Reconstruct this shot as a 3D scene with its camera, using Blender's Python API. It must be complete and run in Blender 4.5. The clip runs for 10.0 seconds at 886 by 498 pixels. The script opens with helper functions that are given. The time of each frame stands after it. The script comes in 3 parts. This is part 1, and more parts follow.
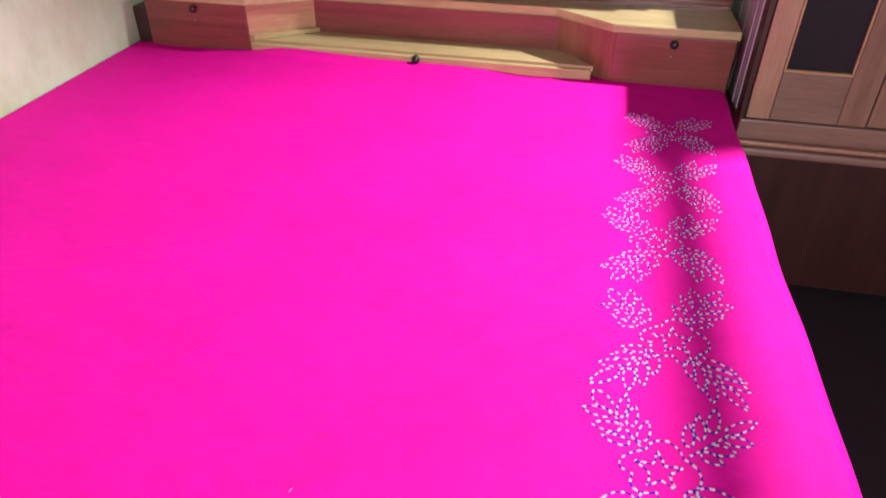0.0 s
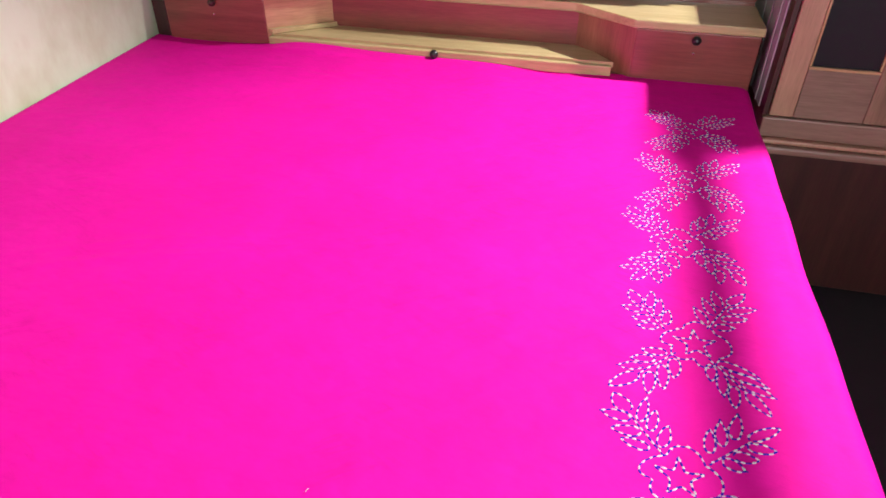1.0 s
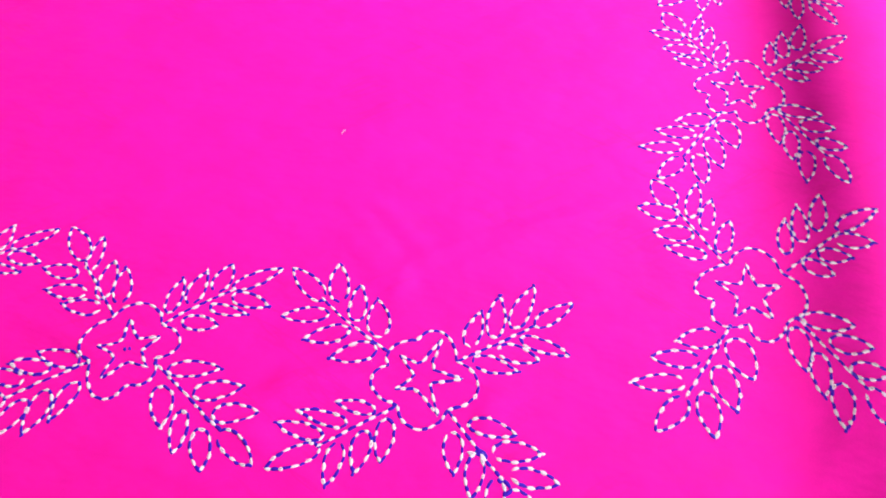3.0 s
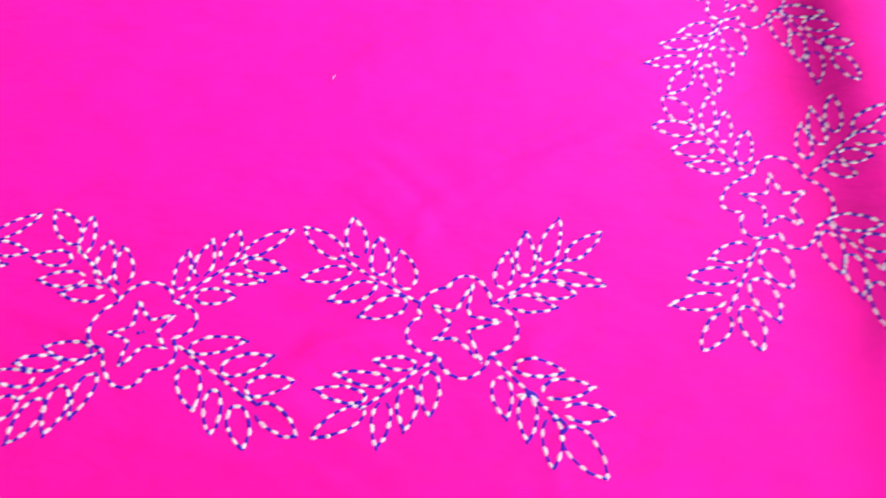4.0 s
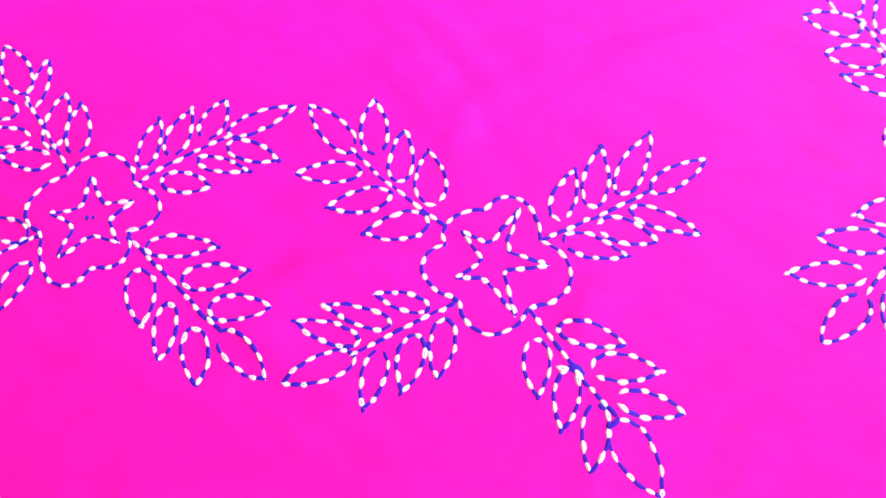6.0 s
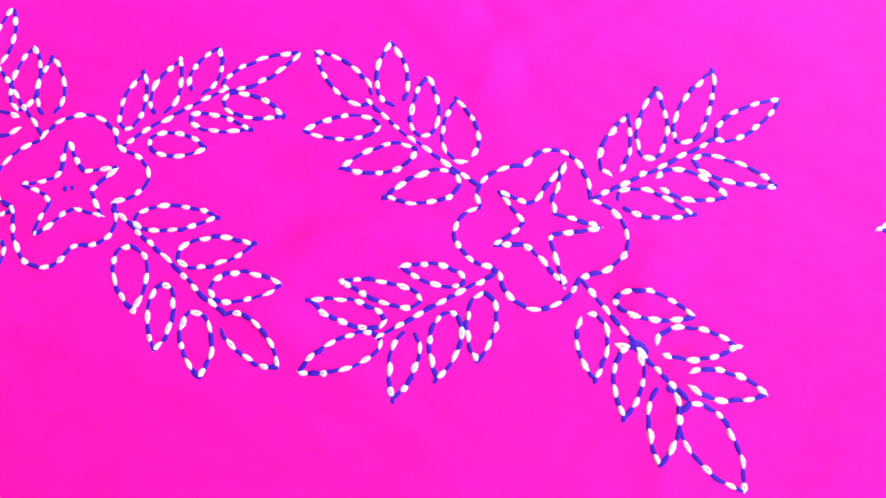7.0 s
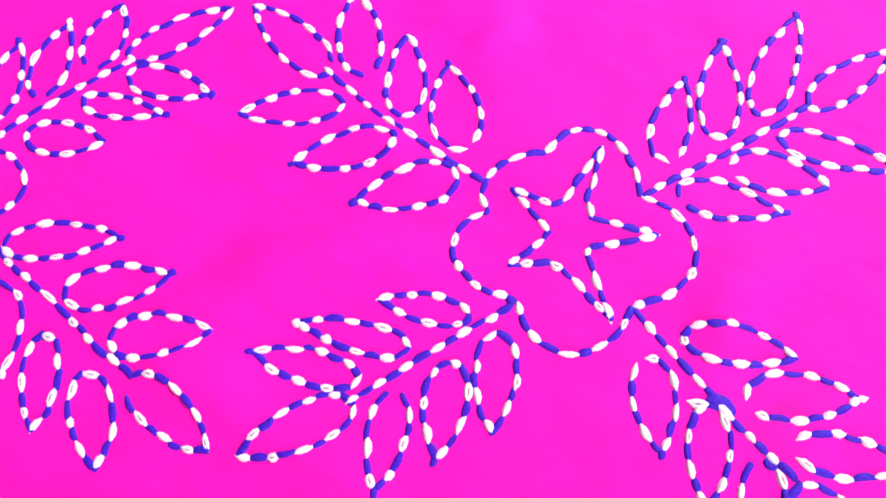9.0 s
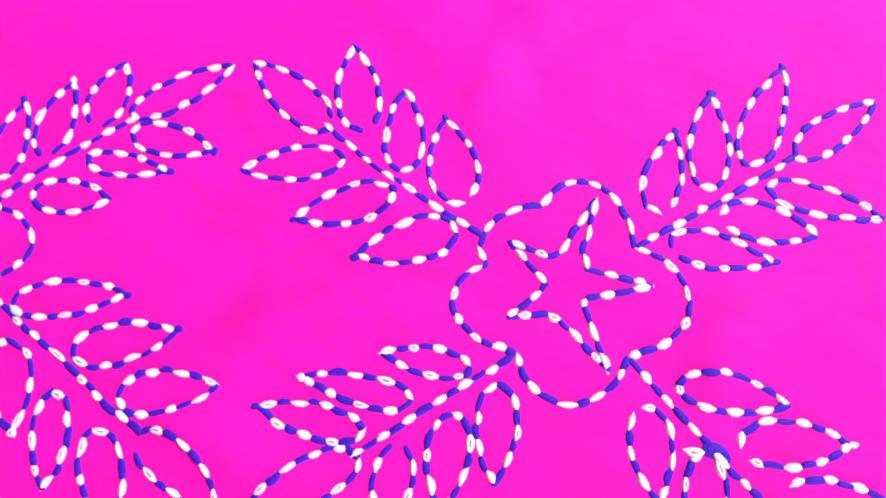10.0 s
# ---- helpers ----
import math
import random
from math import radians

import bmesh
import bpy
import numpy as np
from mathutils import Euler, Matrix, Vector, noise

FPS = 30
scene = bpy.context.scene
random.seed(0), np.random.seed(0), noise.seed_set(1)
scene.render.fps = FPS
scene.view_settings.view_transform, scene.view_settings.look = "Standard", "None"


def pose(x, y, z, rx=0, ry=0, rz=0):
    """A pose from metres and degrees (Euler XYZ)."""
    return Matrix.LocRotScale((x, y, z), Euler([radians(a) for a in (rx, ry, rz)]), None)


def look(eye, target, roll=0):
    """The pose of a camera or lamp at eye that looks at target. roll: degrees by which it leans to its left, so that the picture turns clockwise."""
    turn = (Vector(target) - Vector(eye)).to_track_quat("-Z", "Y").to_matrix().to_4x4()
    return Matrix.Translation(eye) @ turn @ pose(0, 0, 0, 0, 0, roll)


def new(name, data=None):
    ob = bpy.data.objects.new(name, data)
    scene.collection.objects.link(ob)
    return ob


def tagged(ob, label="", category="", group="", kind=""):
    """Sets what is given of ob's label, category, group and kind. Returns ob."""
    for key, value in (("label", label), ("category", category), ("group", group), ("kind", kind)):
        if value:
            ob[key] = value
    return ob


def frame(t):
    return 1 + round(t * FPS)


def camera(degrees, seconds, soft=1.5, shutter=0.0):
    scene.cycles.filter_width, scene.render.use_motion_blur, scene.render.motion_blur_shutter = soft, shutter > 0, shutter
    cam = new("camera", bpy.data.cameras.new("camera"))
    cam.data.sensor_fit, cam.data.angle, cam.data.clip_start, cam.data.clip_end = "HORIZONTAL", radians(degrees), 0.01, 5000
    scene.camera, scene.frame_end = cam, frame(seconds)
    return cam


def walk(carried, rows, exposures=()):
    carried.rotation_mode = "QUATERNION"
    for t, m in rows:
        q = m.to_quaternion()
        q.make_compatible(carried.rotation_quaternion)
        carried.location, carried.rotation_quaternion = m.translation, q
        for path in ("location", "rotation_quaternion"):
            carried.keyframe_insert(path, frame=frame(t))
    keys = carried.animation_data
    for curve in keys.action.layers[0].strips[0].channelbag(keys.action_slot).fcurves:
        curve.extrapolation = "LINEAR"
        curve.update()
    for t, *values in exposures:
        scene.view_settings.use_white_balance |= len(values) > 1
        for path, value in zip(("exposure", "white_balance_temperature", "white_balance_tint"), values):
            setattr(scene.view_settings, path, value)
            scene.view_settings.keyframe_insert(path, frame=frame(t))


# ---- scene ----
cam = camera(65.63, 10.0, soft=1.6, shutter=0.4)
PATH = [
    (0, (0.1570, 0.0246, 1.1290), (-0.1637, 1.6327, -0.0161), 0.74),
    (0.3, (0.1598, 0.0304, 1.1362), (-0.1790, 1.6634, 0.0322), 0.25),
    (0.5, (0.1585, 0.0276, 1.1343), (-0.1941, 1.6535, 0.0243), -0.11),
    (1, (0.1485, 0.0348, 1.1295), (-0.2090, 1.6240, -0.0311), 0.54),
    (1.5, (0.1414, 0.0377, 1.1226), (-0.2441, 1.6336, -0.0196), 0.16),
    (1.6, (0.1431, 0.0276, 1.1266), (-0.2452, 1.5880, -0.0627), -0.14),
    (1.7, (0.1339, 0.0244, 1.1155), (-0.2172, 1.5380, -0.1438), 0.60),
    (1.8, (0.1400, 0.0189, 1.1127), (-0.2373, 1.4631, -0.2184), -0.89),
    (1.9, (0.1347, 0.0206, 1.0705), (-0.2242, 1.4102, -0.3223), -1.88),
    (2, (0.1233, 0.0138, 1.0581), (-0.2180, 1.3537, -0.3870), -3.50),
    (2.2, (0.1177, 0.0131, 1.0376), (-0.2325, 1.2070, -0.5283), -5.65),
    (2.5, (0.0960, 0.0125, 1.0299), (-0.2086, 1.0675, -0.6417), -5.22),
    (2.7, (0.0969, 0.0090, 1.0257), (-0.1769, 1.0382, -0.6671), -4.53),
    (3.8, (0.0582, 0.0121, 1.0047), (0.0206, 0.9348, -0.7693), 0.19),
    (4, (0.0411, 0.0153, 0.9978), (-0.0304, 0.8997, -0.7946), -3.03),
    (4.2, (0.0395, 0.0173, 0.9940), (-0.1332, 0.8720, -0.8059), -9.08),
    (4.5, (0.0344, 0.0440, 0.9963), (-0.1382, 0.8026, -0.8462), -6.79),
    (5, (0.0490, 0.0681, 0.9636), (-0.1518, 0.7903, -0.8906), -6.26),
    (5.2, (0.0510, 0.0768, 0.9382), (-0.1990, 0.7784, -0.9180), -10.48),
    (5.5, (0.0521, 0.0805, 0.8949), (-0.1836, 0.7256, -0.9835), -11.54),
    (5.7, (0.0505, 0.0839, 0.8890), (-0.1663, 0.6850, -1.0062), -9.98),
    (6.8, (0.0308, 0.0961, 0.8380), (-0.1608, 0.5828, -1.0924), -12.79),
    (7, (0.0242, 0.0969, 0.8299), (-0.1680, 0.5730, -1.1030), -13.77),
    (7.5, (0.0102, 0.1035, 0.8261), (-0.1666, 0.5769, -1.1090), -13.47),
    (8, (0.0028, 0.1092, 0.8195), (-0.1743, 0.5822, -1.1157), -15.58),
    (8.2, (0.0031, 0.1112, 0.7962), (-0.1426, 0.5935, -1.1393), -11.45),
    (8.5, (0.0072, 0.1145, 0.7551), (-0.1415, 0.5896, -1.1820), -10.51),
    (9, (0.0108, 0.1284, 0.7378), (-0.1392, 0.6038, -1.1990), -11.32),
    (9.5, (0.0147, 0.1367, 0.7347), (-0.1216, 0.6133, -1.2029), -10.58),
    (10, (0.0082, 0.1429, 0.7481), (-0.1306, 0.6398, -1.1842), -10.37),
]
walk(cam, [(t, look(eye, target, roll)) for t, eye, target, roll in PATH], exposures=[(0.0, -0.62), (1.5, -0.62), (2.5, -0.46), (4.5, -0.26), (5.5, 0.02), (7.5, -0.01), (9.5, 0.0), (10.0, -0.09)])


def lit_world():
    w = bpy.data.worlds.new("sky")
    scene.world = w
    w.use_nodes = True
    sky = w.node_tree.nodes.new("ShaderNodeTexSky")
    sky.sky_type, sky.sun_disc = "NISHITA", False
    sky.sun_elevation, sky.sun_rotation = radians(55), radians(75)
    w.node_tree.links.new(sky.outputs[0], w.node_tree.nodes["Background"].inputs[0])
    w.node_tree.nodes["Background"].inputs[1].default_value = 0.07


def lamp(name, m, sx, sy, watts, colour):
    d = bpy.data.lights.new(name, "AREA")
    d.shape, d.size, d.size_y, d.energy, d.color = "RECTANGLE", sx, sy, watts, colour
    ob = new(name, d)
    ob.matrix_world = m
    return ob


lit_world()
# added lamps for daylight, outside unseen openings at the side and foot
shaft = bpy.data.lights.new("added_side_spot", "SPOT")
shaft.energy, shaft.color, shaft.shadow_soft_size, shaft.spot_size, shaft.spot_blend = 1500.0, (1.0, 0.97, 1.0), 0.05, radians(48.5), 1.0
new("added_side_spot", shaft).matrix_world = look((1.9, 2.1, 2.93), (0.27, 1.05, 0.5))
lamp("added_foot_lamp", look((0.85, -2.7, 1.5), (0.1, 1.4, 0.6)), 1.0, 0.95, 198.0, (0.95, 0.98, 1.0))

# ---- materials ----


def node_mat(name):
    m = bpy.data.materials.new(name)
    m.use_nodes = True
    nt = m.node_tree
    return m, nt, nt.nodes["Principled BSDF"]


def add(nt, kind, **values):
    n = nt.nodes.new(kind)
    for k, v in values.items():
        n.inputs[k.replace("_", " ")].default_value = v
    return n


def noise_tex(nt, scale, detail=4.0, stretch=None, rough=0.55):
    co = nt.nodes.new("ShaderNodeTexCoord")
    out = co.outputs["Object"]
    if stretch:
        mp = nt.nodes.new("ShaderNodeMapping")
        mp.inputs["Scale"].default_value = stretch
        nt.links.new(out, mp.inputs[0])
        out = mp.outputs[0]
    n = add(nt, "ShaderNodeTexNoise", Scale=scale, Detail=detail, Roughness=rough)
    nt.links.new(out, n.inputs["Vector"])
    return n.outputs["Fac"]


def ramp(nt, fac, stops):
    r = nt.nodes.new("ShaderNodeValToRGB")
    e = r.color_ramp.elements
    while len(e) < len(stops):
        e.new(0.5)
    for el, (p, c) in zip(e, stops):
        el.position, el.color = p, (*c, 1)
    nt.links.new(fac, r.inputs[0])
    return r.outputs[0]


def blend(nt, a, b, fac, mode="MULTIPLY"):
    x = nt.nodes.new("ShaderNodeMix")
    x.data_type, x.blend_type = "RGBA", mode
    x.inputs["Factor"].default_value = fac
    nt.links.new(a, x.inputs["A"])
    nt.links.new(b, x.inputs["B"])
    return x.outputs["Result"]


def bump(nt, bsdf, fac, dist, strength=1.0):
    b = nt.nodes.new("ShaderNodeBump")
    b.inputs["Distance"].default_value, b.inputs["Strength"].default_value = dist, strength
    nt.links.new(fac, b.inputs["Height"])
    nt.links.new(b.outputs[0], bsdf.inputs["Normal"])
    return b


def cloth_mat():
    m, nt, b = node_mat("pink_cotton")
    big = ramp(nt, noise_tex(nt, 5, 3), [(0.3, (0.80, 0.003, 0.32)), (0.7, (0.88, 0.004, 0.37))])
    fine = ramp(nt, noise_tex(nt, 700, 3), [(0.25, (0.93, 0.93, 0.93)), (0.75, (1, 1, 1))])
    mottle = ramp(nt, noise_tex(nt, 45, 5, None, 0.65), [(0.3, (0.93, 0.9, 0.9)), (0.7, (1, 1, 1))])
    big = blend(nt, big, mottle, 1.0)
    # shade of fine creases painted as faint darker lines, in patches, in two directions
    for deg, scale in ((35, 1.0), (-25, 1.4)):
        mp = nt.nodes.new("ShaderNodeMapping")
        mp.vector_type = "TEXTURE"
        mp.inputs["Rotation"].default_value = (0, 0, radians(deg))
        mp.inputs["Scale"].default_value = (0.07 / scale, 0.011 / scale, 1)
        co = nt.nodes.new("ShaderNodeTexCoord")
        nt.links.new(co.outputs["Object"], mp.inputs[0])
        n = add(nt, "ShaderNodeTexNoise", Scale=1.0, Detail=1.0, Roughness=0.4)
        nt.links.new(mp.outputs[0], n.inputs["Vector"])
        line = ramp(nt, n.outputs["Fac"], [(0.58, (1, 1, 1)), (0.66, (0.94, 0.90, 0.90)), (0.70, (1, 1, 1))])
        patch = ramp(nt, noise_tex(nt, 6 * scale, 2), [(0.47, (0, 0, 0)), (0.62, (1, 1, 1))])
        x = nt.nodes.new("ShaderNodeMix")
        x.data_type, x.blend_type = "RGBA", "MULTIPLY"
        nt.links.new(patch, x.inputs["Factor"])
        nt.links.new(big, x.inputs["A"])
        nt.links.new(line, x.inputs["B"])
        big = x.outputs["Result"]
    nt.links.new(blend(nt, big, fine, 1.0), b.inputs["Base Color"])
    b.inputs["Roughness"].default_value = 0.75
    b.inputs["Specular IOR Level"].default_value = 0.12
    soft = nt.nodes.new("ShaderNodeBump")
    soft.inputs["Distance"].default_value, soft.inputs["Strength"].default_value = 0.012, 0.5
    nt.links.new(noise_tex(nt, 13, 3, (1.0, 1.7, 1.0), 0.5), soft.inputs["Height"])
    weave = bump(nt, b, noise_tex(nt, 900, 3), 0.0002, 0.35)
    nt.links.new(soft.outputs[0], weave.inputs["Normal"])
    return m


def thread_mat(name, dark, light, sheen):
    m, nt, b = node_mat(name)
    strands = noise_tex(nt, 1500, 3)
    nt.links.new(ramp(nt, strands, [(0.3, dark), (0.65, light)]), b.inputs["Base Color"])
    b.inputs["Roughness"].default_value = 0.5
    b.inputs["Sheen Weight"].default_value = sheen
    b.inputs["Specular IOR Level"].default_value = 0.12
    bump(nt, b, strands, 0.0004, 0.7)
    return m


def wood_mat(name, dark, mid, light, along, gloss=0.28, grain=9.0):
    """along: 0, 1 or 2, the axis along which the grain runs; 3 for any level direction."""
    m, nt, b = node_mat(name)
    s = [1.0, 1.0, 1.0]
    for i in (0, 1) if along == 3 else (along,):
        s[i] = 0.07
    streak = noise_tex(nt, grain * 4, 6, s, 0.65)
    fine = noise_tex(nt, grain * 40, 3, s)
    col = ramp(nt, streak, [(0.25, dark), (0.5, mid), (0.78, light)])
    shade = ramp(nt, fine, [(0.3, (0.78, 0.75, 0.72)), (0.6, (1, 1, 1))])
    wear = ramp(nt, noise_tex(nt, 6, 4), [(0.3, (0.82, 0.8, 0.8)), (0.7, (1, 1, 1))])
    nt.links.new(blend(nt, blend(nt, col, shade, 0.8), wear, 1.0), b.inputs["Base Color"])
    b.inputs["Roughness"].default_value = gloss
    b.inputs["Coat Weight"].default_value = 0.25
    b.inputs["Coat Roughness"].default_value = 0.25
    bump(nt, b, fine, 0.0006, 0.5)
    return m


def plain_mat(name, colour, rough=0.5, metal=0.0, vary=0.12, scale=30):
    m, nt, b = node_mat(name)
    lo = tuple(c * (1 - vary) for c in colour)
    nt.links.new(ramp(nt, noise_tex(nt, scale, 4), [(0.3, lo), (0.7, colour)]), b.inputs["Base Color"])
    b.inputs["Roughness"].default_value, b.inputs["Metallic"].default_value = rough, metal
    bump(nt, b, noise_tex(nt, scale * 8, 3), 0.0005, 0.4)
    return m


def wall_mat():
    m, nt, b = node_mat("old_limewash")
    base = ramp(nt, noise_tex(nt, 3, 5), [(0.3, (0.66, 0.90, 0.59)), (0.7, (0.75, 0.95, 0.66))])
    stain = ramp(nt, noise_tex(nt, 4, 5, (1, 1, 0.6), 0.6), [(0.36, (0.72, 0.68, 0.55)), (0.56, (1, 1, 1))])
    low = blend(nt, base, stain, 0.8)
    # mint paint above the worn lower band
    co = nt.nodes.new("ShaderNodeTexCoord")
    sep = nt.nodes.new("ShaderNodeSeparateXYZ")
    nt.links.new(co.outputs["Object"], sep.inputs[0])
    wob = nt.nodes.new("ShaderNodeMath")
    wob.operation = "MULTIPLY_ADD"
    nt.links.new(noise_tex(nt, 9, 4), wob.inputs[0])
    wob.inputs[1].default_value = 0.12
    nt.links.new(sep.outputs["Z"], wob.inputs[2])
    step = nt.nodes.new("ShaderNodeMapRange")
    step.inputs["From Min"].default_value, step.inputs["From Max"].default_value = 0.77, 0.81
    nt.links.new(wob.outputs[0], step.inputs["Value"])
    mint = ramp(nt, noise_tex(nt, 8, 4), [(0.3, (0.36, 0.70, 0.52)), (0.7, (0.45, 0.78, 0.60))])
    mx = nt.nodes.new("ShaderNodeMix")
    mx.data_type = "RGBA"
    nt.links.new(step.outputs[0], mx.inputs["Factor"])
    nt.links.new(low, mx.inputs["A"])
    nt.links.new(mint, mx.inputs["B"])
    nt.links.new(mx.outputs["Result"], b.inputs["Base Color"])
    b.inputs["Roughness"].default_value = 0.85
    bump(nt, b, noise_tex(nt, 40, 6), 0.004, 0.5)
    return m


PINK = cloth_mat()
WHITE = thread_mat("white_thread", (0.57, 0.46, 0.55), (0.75, 0.62, 0.72), 0.0)
BLUE = thread_mat("violet_blue_thread", (0.020, 0.003, 0.20), (0.055, 0.008, 0.46), 0.0)
# shadow inside the chain loops, put into a greyer thread colour
LOOP = thread_mat("shadow_grey_loop_hollow", (0.22, 0.14, 0.20), (0.42, 0.30, 0.38), 0.0)
RED_WOOD = wood_mat("red_brown_varnished_wood", (0.19, 0.048, 0.036), (0.27, 0.072, 0.054), (0.33, 0.10, 0.075), 0)
# pinkish brown, lightened: the haze over the door is put into the colour
MAUVE_WOOD = wood_mat("hazed_pinkish_brown_door_wood", (0.38, 0.19, 0.12), (0.48, 0.26, 0.17), (0.57, 0.33, 0.22), 2, 0.4)
# tan carries the painted brightness of the left niche cheek; also the glass beads
TAN_WOOD = wood_mat("brightened_tan_varnished_wood", (0.42, 0.22, 0.11), (0.56, 0.33, 0.17), (0.66, 0.42, 0.24), 3, 0.3)
# RED_WOOD with upright grain, lightened to paint in the haze
RED_WOOD_UP = wood_mat("hazed_red_brown_varnished_wood_upright", (0.24, 0.082, 0.05), (0.35, 0.13, 0.08), (0.44, 0.18, 0.11), 2)
PALE_WOOD = wood_mat("pale_yellow_wood", (0.44, 0.33, 0.15), (0.58, 0.46, 0.22), (0.68, 0.56, 0.30), 0, 0.35)
DARK_WOOD = wood_mat("dark_brown_wood", (0.028, 0.009, 0.008), (0.052, 0.015, 0.012), (0.075, 0.024, 0.018), 2, 0.4)
LIMEWASH = wall_mat()
PLASTER = plain_mat("pale_plaster", (0.7, 0.7, 0.66), 0.9, 0, 0.15, 4)
CABINET_WOOD = wood_mat("greyish_brown_cabinet_wood", (0.20, 0.115, 0.085), (0.29, 0.17, 0.125), (0.36, 0.22, 0.165), 0, 0.4)
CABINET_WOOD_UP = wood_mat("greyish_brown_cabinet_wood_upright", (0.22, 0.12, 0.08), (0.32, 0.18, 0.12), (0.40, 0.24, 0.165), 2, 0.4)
# deep shade beside the bed is put into this near-black cement colour
CONCRETE = plain_mat("shade_dark_cement_floor", (0.012, 0.011, 0.012), 0.9, 0, 0.4, 6)
KNOB = plain_mat("black_knob", (0.02, 0.018, 0.018), 0.3)
STEEL = plain_mat("bright_screw", (0.7, 0.68, 0.62), 0.25, 1.0)
GREY_PAINT = plain_mat("grey_white_paint", (0.55, 0.58, 0.6), 0.35)
TICKING = plain_mat("mattress_ticking", (0.5, 0.45, 0.42), 0.9)
GLASS_DARK, _nt, _b = node_mat("dark_door_glass")
_b.inputs["Base Color"].default_value = (0.02, 0.02, 0.024, 1)
_b.inputs["Roughness"].default_value = 0.08
_b.inputs["Specular IOR Level"].default_value = 0.6

# ---- mesh helpers ----


def box(bm, x0, x1, y0, y1, z0, z1):
    vs = [bm.verts.new((x, y, z)) for z in (z0, z1) for y in (y0, y1) for x in (x0, x1)]
    for f in ((0, 2, 3, 1), (4, 5, 7, 6), (0, 1, 5, 4), (2, 6, 7, 3), (1, 3, 7, 5), (0, 4, 6, 2)):
        bm.faces.new([vs[i] for i in f])


def prism(bm, outline, z0, z1):
    """An upright prism over an outline that runs counter-clockwise from above."""
    lo, hi = [bm.verts.new((x, y, z0)) for x, y in outline], [bm.verts.new((x, y, z1)) for x, y in outline]
    bm.faces.new(lo[::-1])
    bm.faces.new(hi)
    n = len(outline)
    for i in range(n):
        j = (i + 1) % n
        bm.faces.new((lo[i], lo[j], hi[j], hi[i]))


def rounded(bm, r=0.003, segments=2):
    bmesh.ops.bevel(bm, geom=list(bm.edges), offset=r, segments=segments, affect="EDGES", profile=0.5)


def finish(name, bm, material, smooth=False):
    me = bpy.data.meshes.new(name)
    bm.to_mesh(me)
    bm.free()
    for mt in material if isinstance(material, (list, tuple)) else (material,):
        me.materials.append(mt)
    if smooth:
        for p in me.polygons:
            p.use_smooth = True
    return new(name, me)


def part(name, bm, material, parent, label="", smooth=False):
    ob = finish(name, bm, material, smooth)
    ob.parent = parent
    ob.matrix_parent_inverse = parent.matrix_world.inverted() if parent.type != "EMPTY" else Matrix.Translation(-parent.location)
    return tagged(ob, label)


def boxed(name, dims, material, parent, label="", r=0.003):
    bm = bmesh.new()
    box(bm, *dims)
    if r:
        rounded(bm, r)
    return part(name, bm, material, parent, label)


def structure(name, boxes, material, label):
    bm = bmesh.new()
    for d in boxes:
        box(bm, *d)
    return tagged(finish(name, bm, material), label, name.split("_")[0], kind="structure")


# ---- the room ----
LEFT, RIGHT, HEAD, FOOT, TOP = -1.057, 1.05, 2.06, -1.65, 2.75
T = 0.12
structure("floor", [(LEFT - T, RIGHT + T, FOOT - T, HEAD + T, -0.1, 0.0)], CONCRETE, "worn cement floor under the bed, deep shade painted near-black")
structure("ceiling", [(LEFT - T, RIGHT + T, FOOT - T, HEAD + T, TOP, TOP + 0.1)], PLASTER, "plain pale plaster ceiling of the room")
structure("wall_left", [(LEFT - T, LEFT, FOOT - T, HEAD + T, 0, TOP)], LIMEWASH, "stained cream limewashed wall with mint paint above")
structure("wall_head", [(LEFT, RIGHT, HEAD, HEAD + T, 0, TOP)], LIMEWASH, "stained cream wall behind the headboard")
# unseen foot wall, its opening added to shape the foot lamp's light
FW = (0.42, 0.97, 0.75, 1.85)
structure("wall_foot", [(LEFT, FW[0], FOOT - T, FOOT, 0, TOP), (FW[1], RIGHT, FOOT - T, FOOT, 0, TOP), (FW[0], FW[1], FOOT - T, FOOT, 0, FW[2]), (FW[0], FW[1], FOOT - T, FOOT, FW[3], TOP)], PLASTER, "unseen plain pale plaster wall with an added light opening")
# unseen side wall; the high opening, bar and panel are added to shape light
SW = (-1.1, 2.055, 1.12, 2.6)
structure("wall_side", [(RIGHT, RIGHT + T, FOOT - T, SW[0], 0, TOP), (RIGHT, RIGHT + T, SW[1], HEAD + T, 0, TOP), (RIGHT, RIGHT + T, SW[0], SW[1], 0, SW[2]), (RIGHT, RIGHT + T, SW[0], SW[1], SW[3], TOP)], PLASTER, "unseen plain pale plaster wall with an added wide light opening")
window = tagged(new("added_window_1"), "added bar and panel in the unseen side opening, shaping the light", "window", kind="structure")
# horizontal bar added to cast the dark band on the sheet, tapered to fade it
bm = bmesh.new()
for ya, yb, za, zb in ((1.26, SW[1], 0.023, 0.023), (1.08, 1.26, 0.005, 0.023), (SW[0], 1.08, 0.005, 0.005)):
    vs = [bm.verts.new((x, y, 1.670 + k * h)) for x in (RIGHT + 0.045, RIGHT + 0.065) for y, h in ((ya, za), (yb, zb)) for k in (-1, 1)]
    for f in ((0, 1, 3, 2), (4, 6, 7, 5), (0, 2, 6, 4), (1, 5, 7, 3), (0, 4, 5, 1), (2, 3, 7, 6)):
        bm.faces.new([vs[i] for i in f])
part("shadow_bar", bm, GREY_PAINT, window)
